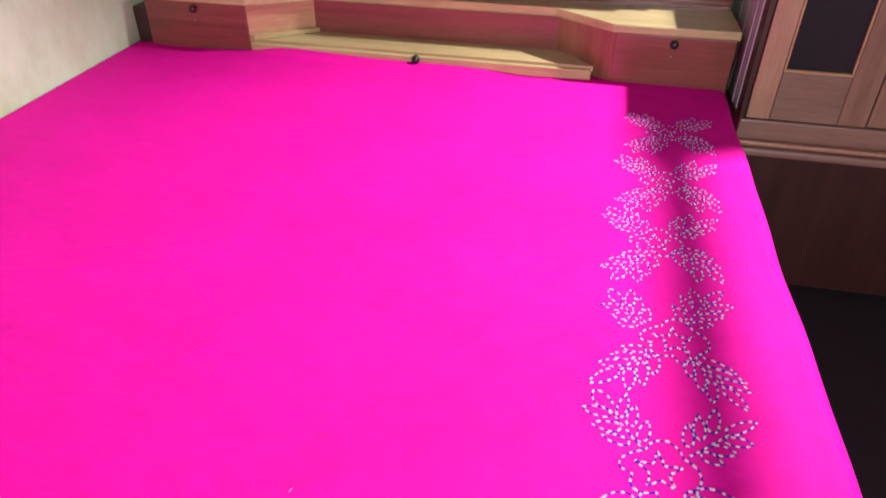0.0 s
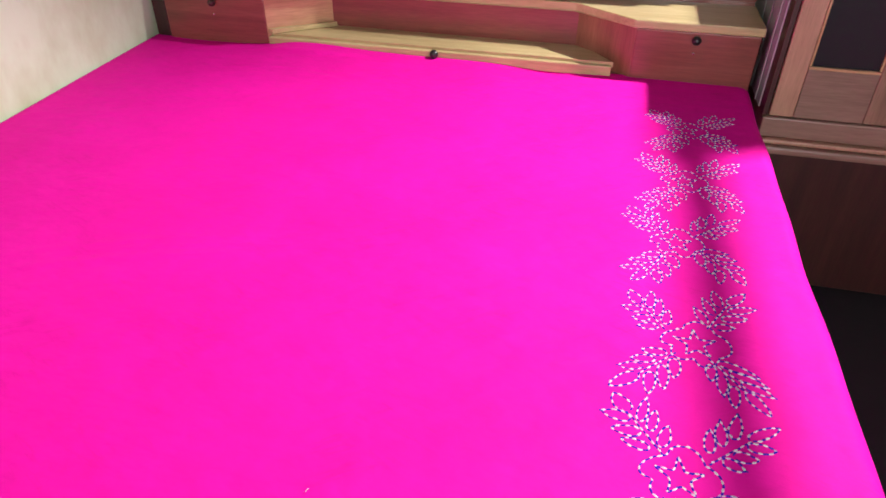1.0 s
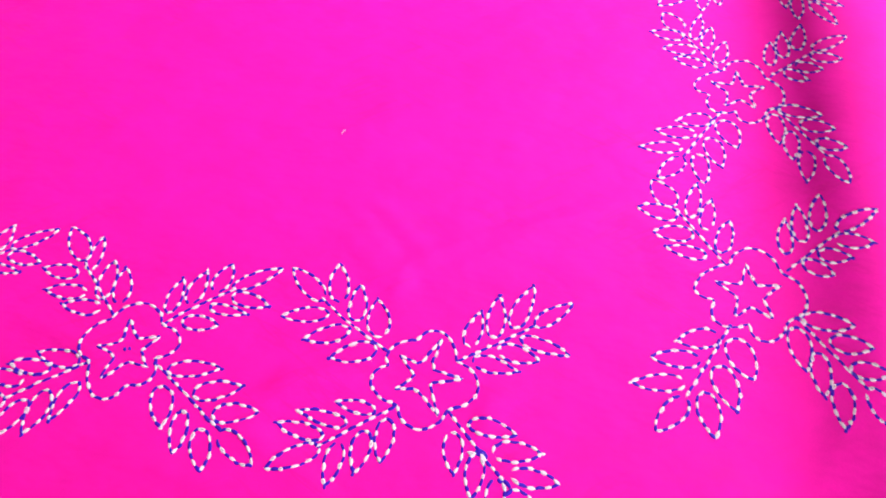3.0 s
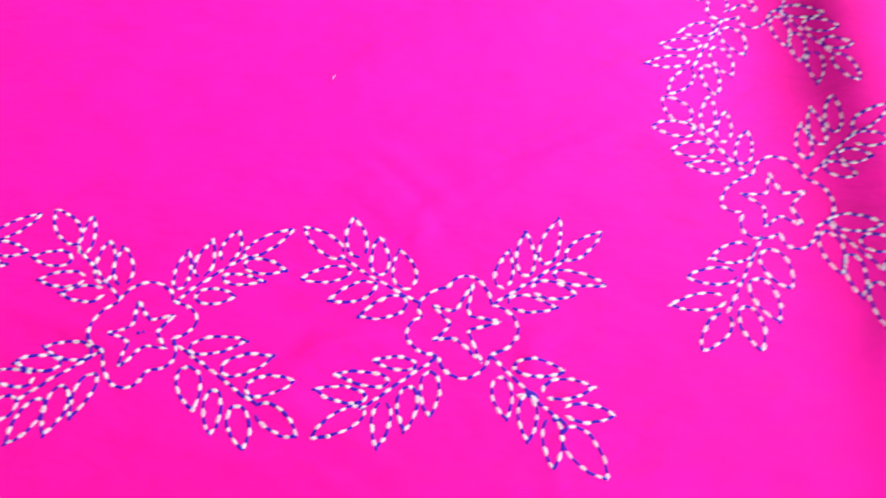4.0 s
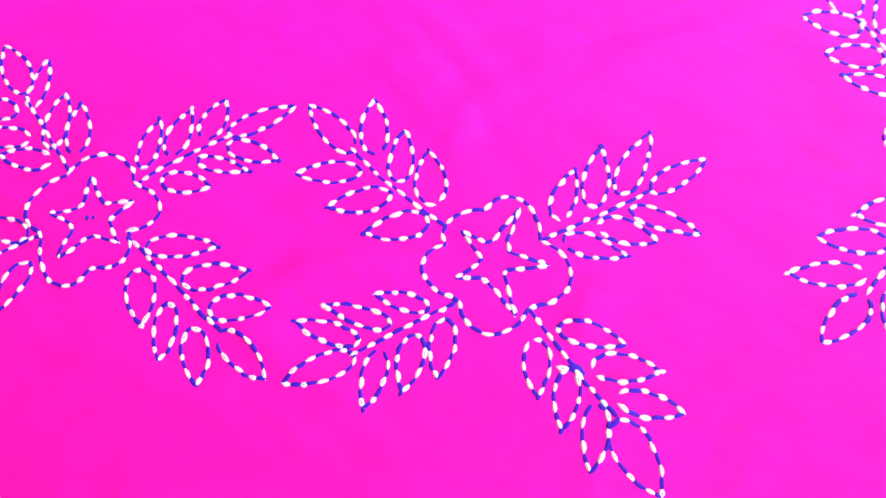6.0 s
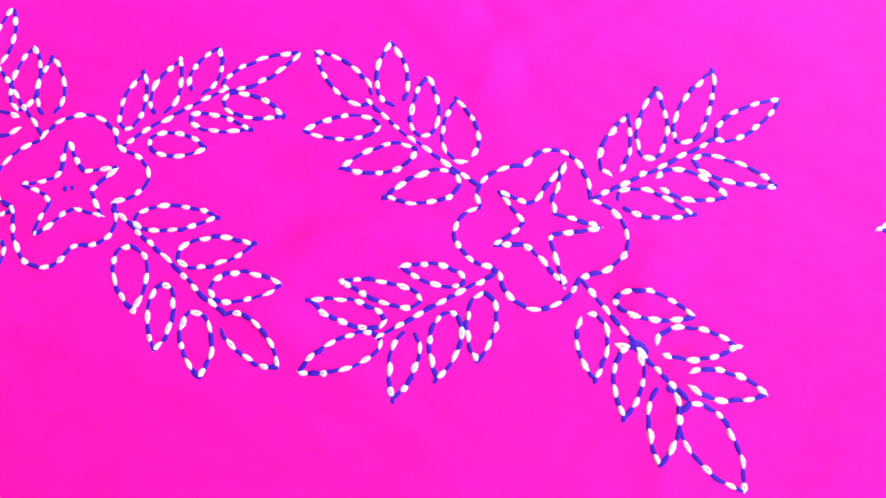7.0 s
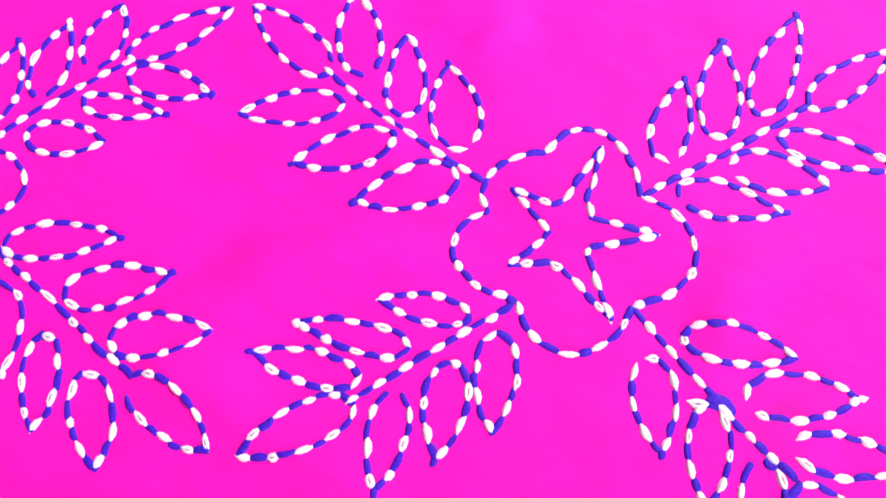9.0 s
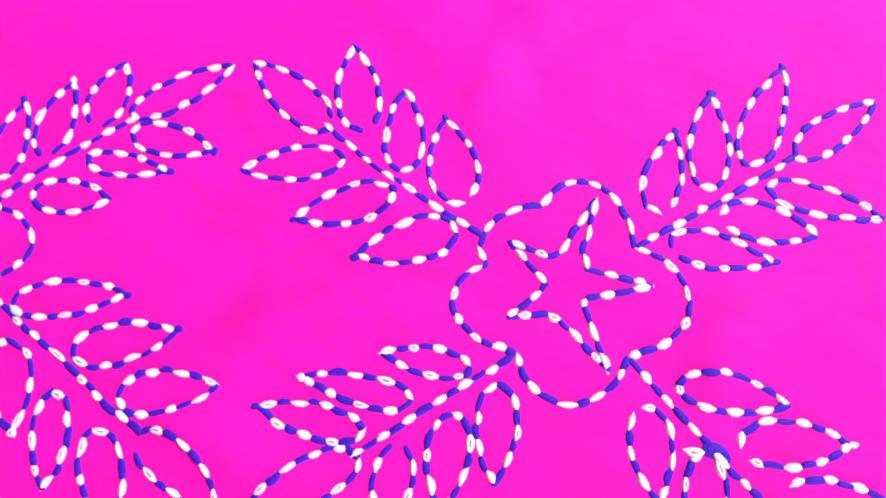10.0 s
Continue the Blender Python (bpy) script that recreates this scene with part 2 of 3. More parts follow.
# panel added to keep the spot off the sheet's far corner
boxed("shadow_panel", (RIGHT + 0.045, RIGHT + 0.065, 1.690, SW[1], SW[2], 1.72), GREY_PAINT, window)

# ---- the bed ----
X0, X1, Y0, YH = -1.051, 0.489, -0.42, 1.71
BED = 0.5


def creases():
    rnd = random.Random(5)
    out = []
    for cx, cy, deg, ln, n in ((0.10, 0.33, 28, 0.09, 4), (0.16, 0.15, 75, 0.05, 1), (-0.10, 0.20, 12, 0.10, 5), (-0.32, 0.20, -30, 0.07, 3), (0.0, 0.05, 10, 0.09, 3), (0.22, 0.02, 60, 0.06, 1), (-0.55, 1.55, -8, 0.16, 4), (0.02, 1.6, -6, 0.1, 3), (-0.5, 0.8, 20, 0.3, 3), (-0.05, 0.30, -42, 0.05, 3), (-0.10, 0.07, -20, 0.08, 3), (0.42, 0.2, 70, 0.08, 3)):
        for _ in range(n):
            a = radians(deg + rnd.uniform(-9, 9))
            out.append((cx + rnd.uniform(-0.07, 0.07), cy + rnd.uniform(-0.05, 0.05), math.cos(a), math.sin(a), ln * rnd.uniform(0.6, 1.2), rnd.uniform(0.006, 0.012), rnd.uniform(0.0010, 0.0028)))
    # single sharper folds beside the embroidery
    for cx, cy, deg, ln, n in ((0.01, 0.284, 56, 0.023, 2), (-0.063, 0.173, 21, 0.02, 2), (-0.049, 0.175, 16, 0.032, 2), (-0.084, 0.128, 7, 0.02, 2), (0.094, 0.17, 66, 0.022, 2), (-0.032, 0.222, -21, 0.02, 2)):
        for k in range(n):
            a = radians(deg + 7 * k)
            out.append((cx - 0.006 * k, cy + 0.008 * k, math.cos(a), math.sin(a), ln, rnd.uniform(0.005, 0.008), rnd.uniform(0.0014, 0.0022)))
    return out


CREASES = creases()


def lift(x, y):
    """Height of the laid cloth above the mattress, from slow swells, faint creases and the tuck at the headboard."""
    x, y = np.asarray(x, float), np.asarray(y, float)
    h = 0.0004 * np.sin(5.1 * x + 1.3 * y) + 0.0004 * np.sin(3.7 * y - 2.2 * x + 1) + 0.0002 * np.sin(17 * x + 9 * y)
    for cx, cy, ux, uy, ln, wd, am in CREASES:
        u, v = (x - cx) * ux + (y - cy) * uy, -(x - cx) * uy + (y - cy) * ux
        h = h + am * np.exp(-(u / ln) ** 2 - ((v + 0.12 * u * u / ln) / wd) ** 2)
    # the cloth bunches up before the niche and rides up in a fold beside the left-hand drawer, where it tucks down
    rise = 1 / (1 + np.exp(-(y - 1.60) / 0.025)) / (1 + np.exp((x - 0.0) / 0.07))
    h = h + 0.009 * rise / (1 + np.exp(-(x + 0.68) / 0.03))
    dip = np.clip((y - 1.64 - 0.015 * np.sin(9 * x)) / 0.07, 0, 1) / (1 + np.exp((x + 0.665) / 0.02)) / (1 + np.exp(-(x + 0.98) / 0.02))
    h = h - 0.003 * dip * dip * (3 - 2 * dip)
    amp = 0.010 * np.exp(-((x + 0.60) / 0.14) ** 2)
    face = 1.670 - 0.022 * np.exp(-((x + 0.60) / 0.15) ** 2)
    h = h + amp / (1 + np.exp(-np.clip((y - face) / 0.0025, -40, 40)))
    h = h - 0.010 * np.exp(-((y - 1.695) / 0.012) ** 2 - ((x - 0.02) / 0.09) ** 2)
    return h


def cloth_sheet():
    """The laid sheet, rolled over the open side and the foot, and let down there."""
    r = 0.03
    # section across: flat, a quarter roll, and the hanging side
    xs = list(np.linspace(X0, X1, 321))
    sec = [(x, 0.0, 0.0) for x in xs] + [(X1 + r * math.sin(a), -r + r * math.cos(a), 0.4) for a in np.linspace(0.18, math.pi / 2, 8)] + [(X1 + r, -r - d, 1.0) for d in np.linspace(0.02, 0.30, 12)]
    ys = np.linspace(Y0, YH + 0.012, 430)
    px, pz, hang = (np.array(c) for c in zip(*sec))
    gx, gy = np.meshgrid(px, ys)
    gz = BED + pz[None, :] + lift(np.minimum(gx, X1), gy)
    wave = 0.004 * np.sin(11 * gy) + 0.003 * np.sin(23 * gy + 1) + 0.003 * np.sin(4 * gy)
    gx = gx + hang[None, :] * wave * (1 + 1.5 * np.clip(-pz, 0, 0.3)[None, :] / 0.3)
    n, k = gx.shape
    verts = np.stack([gx, gy, gz], -1).reshape(-1, 3)
    i = np.arange(n * k).reshape(n, k)
    faces = np.stack([i[:-1, :-1], i[:-1, 1:], i[1:, 1:], i[1:, :-1]], -1).reshape(-1, 4)
    me = bpy.data.meshes.new("cloth")
    me.from_pydata(verts.tolist(), [], faces.tolist())
    me.materials.append(PINK)
    me.polygons.foreach_set("use_smooth", [True] * len(faces))
    return me


bedsheet = tagged(new("bedsheet"), "bright pink cotton bedsheet embroidered with star flowers and leaf sprigs", "bedsheet")
cloth = new("cloth", cloth_sheet())
cloth.parent = bedsheet
tagged(cloth, "smooth bright pink cotton cloth")
sol = cloth.modifiers.new("thickness", "SOLIDIFY")
sol.thickness, sol.offset = 0.0012, -1

# ---- embroidery ----
STITCH = random.Random(11)


def stitch(out, p, q, white, fat=1.0):
    """One raised stitch from p to q: a spindle, flat below, and for the white chain loops with a shallow slit on top."""
    verts, faces, mats = out
    d = np.array(q) - np.array(p)
    ln = float(np.hypot(*d))
    if ln < 1e-5:
        return
    u = d / ln
    v = np.array((-u[1], u[0]))
    wide = fat * (0.00138 if white else 0.00142) * STITCH.uniform(0.82, 1.2)
    high = (0.00112 if white else 0.00088) * STITCH.uniform(0.8, 1.15)
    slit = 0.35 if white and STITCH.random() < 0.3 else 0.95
    skew = STITCH.uniform(-0.35, 0.35)
    start = len(verts)
    if white:
        rings = ((-0.12, 0.10), (0.08, 0.52), (0.30, 1.0), (0.66, 1.0), (0.91, 0.54), (1.12, 0.10))
    else:
        e0, e1 = STITCH.uniform(0.68, 0.95), STITCH.uniform(0.68, 0.95)
        rings = ((-0.08, 0.5), (0.03, e0), (0.3, 0.97), (0.65, 1.0), (0.95, e1), (1.08, 0.5))
    across = ((-1.0, 0.0), (-0.72, 0.75), (-0.2, 1.0), (0.0, 0.95), (0.2, 1.0), (0.72, 0.75), (1.0, 0.0))
    for s, w in rings:
        c = np.array(p) + d * s + v * wide * skew * math.sin(math.pi * s)
        base = BED + float(lift(c[0], c[1])) - 0.0002
        for a, h in across:
            hh = h if a else (slit if 0.2 < s < 0.75 else h)
            pos = c + v * wide * w * a
            verts.append((pos[0], pos[1], base + high * (0.25 + 0.75 * w) * hh))
    n = len(across)
    for i in range(len(rings) - 1):
        for j in range(n - 1):
            k = start + i * n + j
            faces.append((k, k + n, k + n + 1, k + 1))
            # slit faces take the shadowed loop colour
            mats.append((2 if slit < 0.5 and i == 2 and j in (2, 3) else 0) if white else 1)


def chain(pts, closed=False, first=0, gap=0):
    """Chain stitches along a path, white and violet-blue by turns. Returns mesh data."""
    out = ([], [], [])
    pts = [np.array(p, float) for p in pts]
    seg = [float(np.hypot(*(b - a))) for a, b in zip(pts, pts[1:])]
    total = sum(seg)
    run = np.concatenate([[0], np.cumsum(seg)])
    P = np.array(pts)

    def at(s):
        return np.array((np.interp(s, run, P[:, 0]), np.interp(s, run, P[:, 1])))

    n = max(2, round(total / 0.0056))
    if closed and n % 2:
        n += 1
    lens = np.array([(1.06 if (i + first) % 2 == 0 else 0.98) * STITCH.uniform(0.72, 1.3) for i in range(n)])
    cuts = np.concatenate([[0], np.cumsum(lens / lens.sum() * total)])
    for i in range(n):
        if n // 2 <= i < n // 2 + gap:
            continue
        a, b = at(cuts[i]), at(cuts[i + 1])
        jig = np.array((STITCH.uniform(-1, 1), STITCH.uniform(-1, 1))) * 0.0004
        stitch(out, a + jig, b + jig, (i + first) % 2 == 0)
    return out


def sewn(name, data, parent, label=""):
    me = bpy.data.meshes.new(name)
    me.from_pydata([tuple(map(float, v)) for v in data[0]], [], data[1])
    me.materials.append(WHITE)
    me.materials.append(BLUE)
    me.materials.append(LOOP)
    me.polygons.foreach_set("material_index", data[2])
    me.polygons.foreach_set("use_smooth", [True] * len(data[1]))
    ob = new(name, me)
    ob.parent = parent
    return tagged(ob, label)


def polar(deg, r):
    return np.array((r * math.cos(radians(deg)), r * math.sin(radians(deg)))) / 1000


def lobed(valleys, crests):
    """A ring of round lobes between valleys, in millimetres and degrees from the middle."""
    pts = []
    for i, v in enumerate(valleys):
        a, b, c = polar(*v), polar(*valleys[(i + 1) % len(valleys)]), polar(*crests[i])
        for s in np.linspace(0, 1, 14)[:-1]:
            pts.append(a * (1 - s) + b * s + (c - (a + b) / 2) * (4 * s * (1 - s)) ** 0.62)
    return pts + [pts[0]]


def leaf_outline(base, deg, ln, wide):
    u = polar(deg, 1000.0)
    v = np.array((-u[1], u[0]))
    right = [(s, 2.38 * math.sqrt(s) * (1 - s) ** 0.8) for s in (1, 0.9, 0.78, 0.66, 0.54, 0.42, 0.3, 0.2, 0.11, 0.05, 0.015, 0)]
    half = [base + u * ln * s + v * wide / 2 * h for s, h in right]
    other = [base + u * ln * s - v * wide / 2 * h for s, h in right[::-1]]
    return half + other[1:]


def flower(centre, turn, wide_by, long_by, star, ring, sprigs, knots, rnd):
    """One embroidered flower: star, lobed ring, and four sprigs of seven leaves. Sprigs: where the stem leaves the ring,
    its heading, length and bow, and for each leaf its foot along and beside the stem, length, angle off the stem and width (mm, degrees)."""
    c, co, si = np.array(centre), math.cos(radians(turn)), math.sin(radians(turn))

    def place(pts):
        flat = [(p[0] * wide_by, p[1] * long_by) for p in pts]
        return [c + np.array((x * co - y * si, x * si + y * co)) for x, y in flat]

    body = sewn("embroidered_flower", chain(place(lobed(*ring)), True), bedsheet, "five-lobed flower outline in white and violet chain stitch")
    pts = []
    for t, i in zip(*star):
        pts += [polar(*t), polar(*i)]
    sewn("star", chain(place(pts + [pts[0]]), True), body, "five-pointed star in white and violet stitches")
    for x, y, dx, dy, white, fat in knots:
        one = ([], [], [])
        stitch(one, *place([(x / 1000, y / 1000), ((x + dx) / 1000, (y + dy) / 1000)]), white, fat)
        sewn("loose_stitch", one, body)
    for x, y, heading, ln, bend, leaves in sprigs:
        foot, u = np.array((x, y)) / 1000, polar(heading, 1000.0)
        v = np.array((-u[1], u[0]))
        stem = [foot + u * ln / 1000 * s + v * bend / 1000 * math.sin(math.pi * s) for s in np.linspace(0, 1, 9)]
        sewn("stem", chain(place(stem), False, 1), body)
        for along, beside, length, off, wide in leaves:
            if length:
                b = foot + (u * (along + rnd.uniform(-0.4, 0.4)) + v * beside) / 1000
                deg = heading + off + rnd.uniform(-1, 1)
                data = chain(place(leaf_outline(b - polar(deg, 1.8), deg, (length + 1.2) / 1000, wide / 1000)), True, rnd.randrange(2), rnd.choice((0, 0, 0, 1, 1)))
                tip = b + polar(deg, length - 1.2)
                p = place([tip, tip + polar(deg + rnd.uniform(-25, 25), 3.2)])
                if abs(off) > 12 and rnd.random() < 0.6:
                    stitch(data, p[0], p[1], rnd.random() < 0.2, rnd.uniform(0.8, 1.3))
                sewn("leaf", data, body)


rnd = random.Random(21)
STAR_A = ([(76, 34.1), (3, 31.6), (-63, 34.3), (-146, 26.9), (149, 27.2)], [(61, 7.3), (-52, 7.0), (-113, 12.1), (-169, 7.5), (124, 9.9)])
RING_A = ([(33, 27.5), (-47, 32.8), (-124, 31.7), (171, 29.2), (111, 30.5)], [(-5, 43.6), (-87, 43.1), (-162, 43.1), (149, 36.2), (78, 39.8)])
SPRIGS_A = [
    (-33.4, 15.9, 148.2, 76.1, 2.8, [(75.6, 0.5, 43.1, -6, 16), (63.1, -7.4, 37.0, -45, 17), (40.5, -3.7, 32.9, -54, 15), (14.7, -5.5, 33.7, -45, 19), (62.2, 8.2, 39.6, 42, 14), (37.1, 8.1, 37.2, 51, 14), (9.7, 5.4, 37.4, 51, 16)]),
    (23.7, 15.0, 35.2, 71.5, 0, [(72.1, 0.2, 38.6, 4, 13), (55.5, 7.1, 42.1, 37, 15), (37.0, 6.9, 37.6, 53, 15), (14.3, 9.2, 32.5, 42, 14), (56.5, -5.5, 40.9, -47, 11), (36.1, -5.2, 33.5, -45, 15), (12.7, -4.3, 36.8, -44, 13)]),
]
SPRIGS_A += [
    (-19.1, -28.3, -143.1, 65.4, 0, [(65.4, 1.3, 41.3, -7, 15), (59.6, -5.4, 38.1, -46, 12), (39.1, -6.0, 39.1, -43, 11), (16.1, -4.9, 31.7, -41, 10), (50.1, 6.4, 31.7, 48, 14), (28.7, 7.9, 31.2, 48, 15), (10.1, 7.1, 32.6, 56, 14)]),
    (22.1, -25.0, -43.0, 73.5, -1.2, [(76.3, -2.1, 42.7, -7, 21), (19.8, 7.5, 36.1, 38, 13), (46.7, 8.8, 35.6, 48, 16), (68.2, 7.8, 34.6, 40, 14), (16.9, -8.5, 29.4, -38, 15), (40.8, -4.4, 31.4, -47, 14), (64.2, -4.2, 34.6, -48, 14)]),
]
STAR_B = ([(110, 27.7), (35, 28.0), (-30, 25.1), (-114, 32.4), (-178, 27.4)], [(72, 10.5), (2, 10.5), (-72, 10.5), (-146, 10.5), (-214, 10.5)])
RING_B = ([(135, 35.8), (53, 31.7), (-11, 24.2), (-69, 31.0), (-152, 30.2)], [(93, 42.7), (17, 42.2), (-38, 35.6), (-104, 43.9), (176, 41.9)])
SPRIGS_B = [
    (-24.6, 26.9, 135.2, 66.6, 0, [(69.9, -1.7, 40.3, -4, 18), (57.6, -0.4, 34.1, -45, 12), (23.9, 2.2, 37.8, -41, 16), (10.5, -10.1, 32.8, -32, 16), (60.0, 10.4, 31.4, 44, 14), (37.2, 12.1, 35.6, 47, 14), (14.3, 7.5, 34.1, 45, 14)]),
    (18.9, 25.4, 38.7, 66.2, 2.0, [(66.4, 2.3, 44.0, -6, 13), (51.0, 8.3, 28.5, 36, 15), (28.3, 8.4, 31.8, 43, 15), (9.3, 9.3, 32.3, 49, 13), (62.5, -5.2, 33.6, -48, 13), (41.1, -4.6, 34.4, -45, 9), (17.7, -6.5, 31.0, -38, 14)]),
]
SPRIGS_B += [
    (-26.7, -14.0, -144.4, 69.4, 0, [(70.2, -0.4, 36.5, 2, 17), (10.1, -4.2, 36.9, -41, 15), (32.6, -8.3, 34.6, -37, 13), (54.4, -8.0, 37.2, -41, 13), (14.1, 14.0, 33.8, 39, 13), (35.9, 11.6, 35.2, 45, 17), (53.7, 11.4, 35.9, 26, 16)]),
    (25.2, -7.1, -32.7, 86.5, 0, [(88.3, -0.6, 36.7, -1, 16), (14.7, 4.3, 42.8, 42, 14), (47.0, 5.1, 38.8, 51, 15), (72.2, 5.0, 34.7, 46, 15), (23.0, -9.7, 32.0, -37, 18), (51.6, -10.2, 32.9, -52, 14), (73.3, -10.3, 32.4, -37, 16)]),
]
STAR_C = ([(93, 29.2), (25, 29.6), (-50, 27.8), (-121, 27.2), (162, 30.9)], [(59, 10.5), (-12, 10.5), (-86, 10.5), (-160, 10.5), (128, 10.5)])
RING_C = ([(119, 31.8), (42, 37.1), (-33, 35.2), (-97, 27.5), (-162, 29.6)], [(81, 47.0), (3, 46.6), (-74, 43.7), (-132, 41.3), (174, 44.9)])
SPRIGS_C = [
    (-18.6, 26.8, 128.5, 66.7, 0, [(71.3, -1.1, 32.6, -2, 21), (52.9, -5.8, 39.4, -49, 13), (36.5, -9.0, 33.7, -50, 13), (11.9, -5.3, 35.5, -53, 14), (60.8, 4.0, 35.1, 45, 16), (38.2, 5.1, 34.1, 55, 16), (15.4, 9.4, 33.9, 43, 13)]),
    (31.9, 27.6, 43.8, 69.1, 0, [(69.8, 3.5, 46.2, -8, 14), (53.9, 13.3, 40.1, 35, 15), (34.4, 12.6, 38.3, 47, 14), (13.8, 12.5, 35.2, 43, 13), (59.4, -3.7, 32.6, -41, 15), (36.0, -5.3, 26.9, -44, 15), (19.1, -3.8, 25.5, -64, 15)]),
]
SPRIGS_C += [
    (-16.9, -30.4, -119.0, 76.7, 0, [(80.0, 0.6, 35.7, -10, 17), (17.0, -4.2, 33.3, -48, 17), (43.9, -6.4, 38.0, -57, 15), (68.3, -7.5, 40.2, -52, 14), (12.5, 7.3, 35.3, 55, 22), (39.9, 8.8, 36.3, 48, 19), (65.5, 10.2, 35.7, 40, 17)]),
    (35.1, -15.3, -49.0, 74.5, 0, [(75.1, 0.7, 34.3, -12, 18), (5.1, 4.7, 40.7, 47, 16), (31.5, 7.6, 32.9, 48, 16), (56.8, 3.6, 29.2, 49, 15), (8.3, -8.2, 37.1, -34, 18), (33.5, -9.6, 35.8, -40, 16), (60.5, -13.8, 37.0, -45, 16)]),
]
SPRIGS_D = [
    (-38.0, 21.0, 124.2, 60.5, 0, [(60.5, 0.0, 30.9, -5, 18), (47.2, -7.0, 38.5, -43, 14), (28.4, -7.0, 39.1, -43, 13), (9.7, -7.0, 31.8, -46, 14), (47.2, 7.0, 26.8, 51, 14), (28.4, 7.0, 23.8, 66, 14), (9.7, 7.0, 26.5, 66, 13)]),
    (18.0, 35.0, 61.3, 70.7, 0, [(70.7, 0.0, 38.9, -13, 16), (55.2, 7.0, 36.8, 39, 14), (33.2, 7.0, 35.5, 48, 14), (11.3, 7.0, 33.0, 54, 13), (55.2, -7.0, 41.4, -43, 14), (33.2, -7.0, 35.8, -48, 14), (11.3, -7.0, 24.6, -55, 14)]),
]
SPRIGS_D += [
    (-26.0, -22.0, -133.9, 70.7, 0, [(70.7, 0.0, 46.2, -7, 18), (11.3, -7.0, 32.2, -43, 14), (33.2, -7.0, 31.3, -37, 14), (55.2, -7.0, 31.3, -35, 13), (11.3, 7.0, 35.0, 44, 16), (33.2, 7.0, 42.2, 44, 15), (55.2, 7.0, 38.6, 38, 15)]),
    (15.0, -24.0, -51.7, 66.2, 0, [(66.2, 0.0, 40.8, -2, 15), (10.6, 7.0, 52.0, 30, 14), (31.1, 7.0, 46.6, 30, 14), (51.7, 7.0, 40.2, 27, 13), (10.6, -7.0, 28.4, -40, 14), (31.1, -7.0, 35.2, -40, 14), (51.7, -7.0, 37.1, -41, 14)]),
]
# single stitches: a knot on one stem, and two small stitches inside one star
KNOT = [(48.5, -52.5, 8.0, -4.0, False, 1.9), (42.0, -54.5, 6.5, 0.0, True, 1.2)]
DOTS = [(-3.9, 1.2, 1.4, -2.6, False, 0.9), (-0.1, 2.2, 1.6, -2.2, False, 0.9)]
SHORT_B = SPRIGS_B[:3] + [(24, -8, -30, 34, 0, [(33, 0, 24, -2, 12), (10, 4, 26, 43, 12), (12, -9, 25, -38, 12)])]
A, B, C = (STAR_A, RING_A, SPRIGS_A, KNOT), (STAR_B, RING_B, SPRIGS_B, DOTS), (STAR_C, RING_C, SPRIGS_C, [])
D = (STAR_C, RING_C, SPRIGS_D, [])
B_SHORT = (STAR_B, RING_B, SHORT_B, DOTS)
# along the foot, then up the open side
for design, centre, turn, wide_by, long_by in (
    (A, (0.0375, 0.1975), 0, 1.0, 1.0), (B, (-0.2079, 0.1838), 0, 1.0, 1.0), (B_SHORT, (-0.4173, 0.1938), 2, 0.97, 0.97),
    (C, (0.2947, 0.3083), 0, 1.0, 1.0), (C, (0.2988, 0.5413), -2.6, 0.965, 0.972), (D, (0.329, 0.763), 0, 1.0, 1.0),
    (C, (0.3154, 1.0016), 0.8, 0.931, 0.901), (C, (0.338, 1.211), 0.2, 0.93, 0.889), (C, (0.3554, 1.4334), 0, 0.909, 0.825),
):
    flower(centre, turn, wide_by, long_by, *design, rnd)

# a curl of white lint lying on the plain part of the sheet
bm = bmesh.new()
rings = []
for i in range(9):
    a = i / 8
    c = Vector((-0.0865 + 0.0035 * a, 0.4300 + 0.0065 * a + 0.0015 * math.sin(3 * a), BED + 0.0022 + 0.0012 * math.sin(math.pi * a)))
    w = 0.0003 * (0.4 + math.sin(math.pi * a))
    rings.append([bm.verts.new(c + Vector((w * math.cos(k), 0, w * math.sin(k)))) for k in (0, 1.57, 3.14, 4.71)])
for lo, hi in zip(rings, rings[1:]):
    for k in range(4):
        bm.faces.new((lo[k], lo[(k + 1) % 4], hi[(k + 1) % 4], hi[k]))
bm.faces.new(rings[0][::-1])
bm.faces.new(rings[-1])
tagged(finish("lint", bm, WHITE, True), "tiny curl of white lint lying on the pink bedsheet", "lint")

# ---- bed and headboard ----
bed = tagged(new("bed"), "varnished red-brown wooden bed with a shelved drawer headboard", "bed")
bm = bmesh.new()
box(bm, X0 + 0.005, X1 + 0.02, Y0 + 0.01, YH - 0.06, 0.301, BED - 0.045)
rounded(bm, 0.02)
tagged(finish("mattress", bm, TICKING), "pale ticking mattress under the pink bedsheet", "mattress")
boxed("slat_base", (X0 + 0.041, X1 - 0.031, Y0, YH, 0.27, 0.30), DARK_WOOD, bed, "", 0.002)
boxed("side_rail", (X1 - 0.03, X1 + 0.01, Y0, YH, 0.2, 0.30), RED_WOOD, bed)
boxed("side_rail", (X0, X0 + 0.04, Y0, YH, 0.2, 0.30), RED_WOOD, bed)
for lx in (X0 + 0.01, X1 - 0.06):
    boxed("leg", (lx, lx + 0.06, Y0, Y0 + 0.06, 0, 0.3), DARK_WOOD, bed)
ZT = 0.642           # top of the low shelves
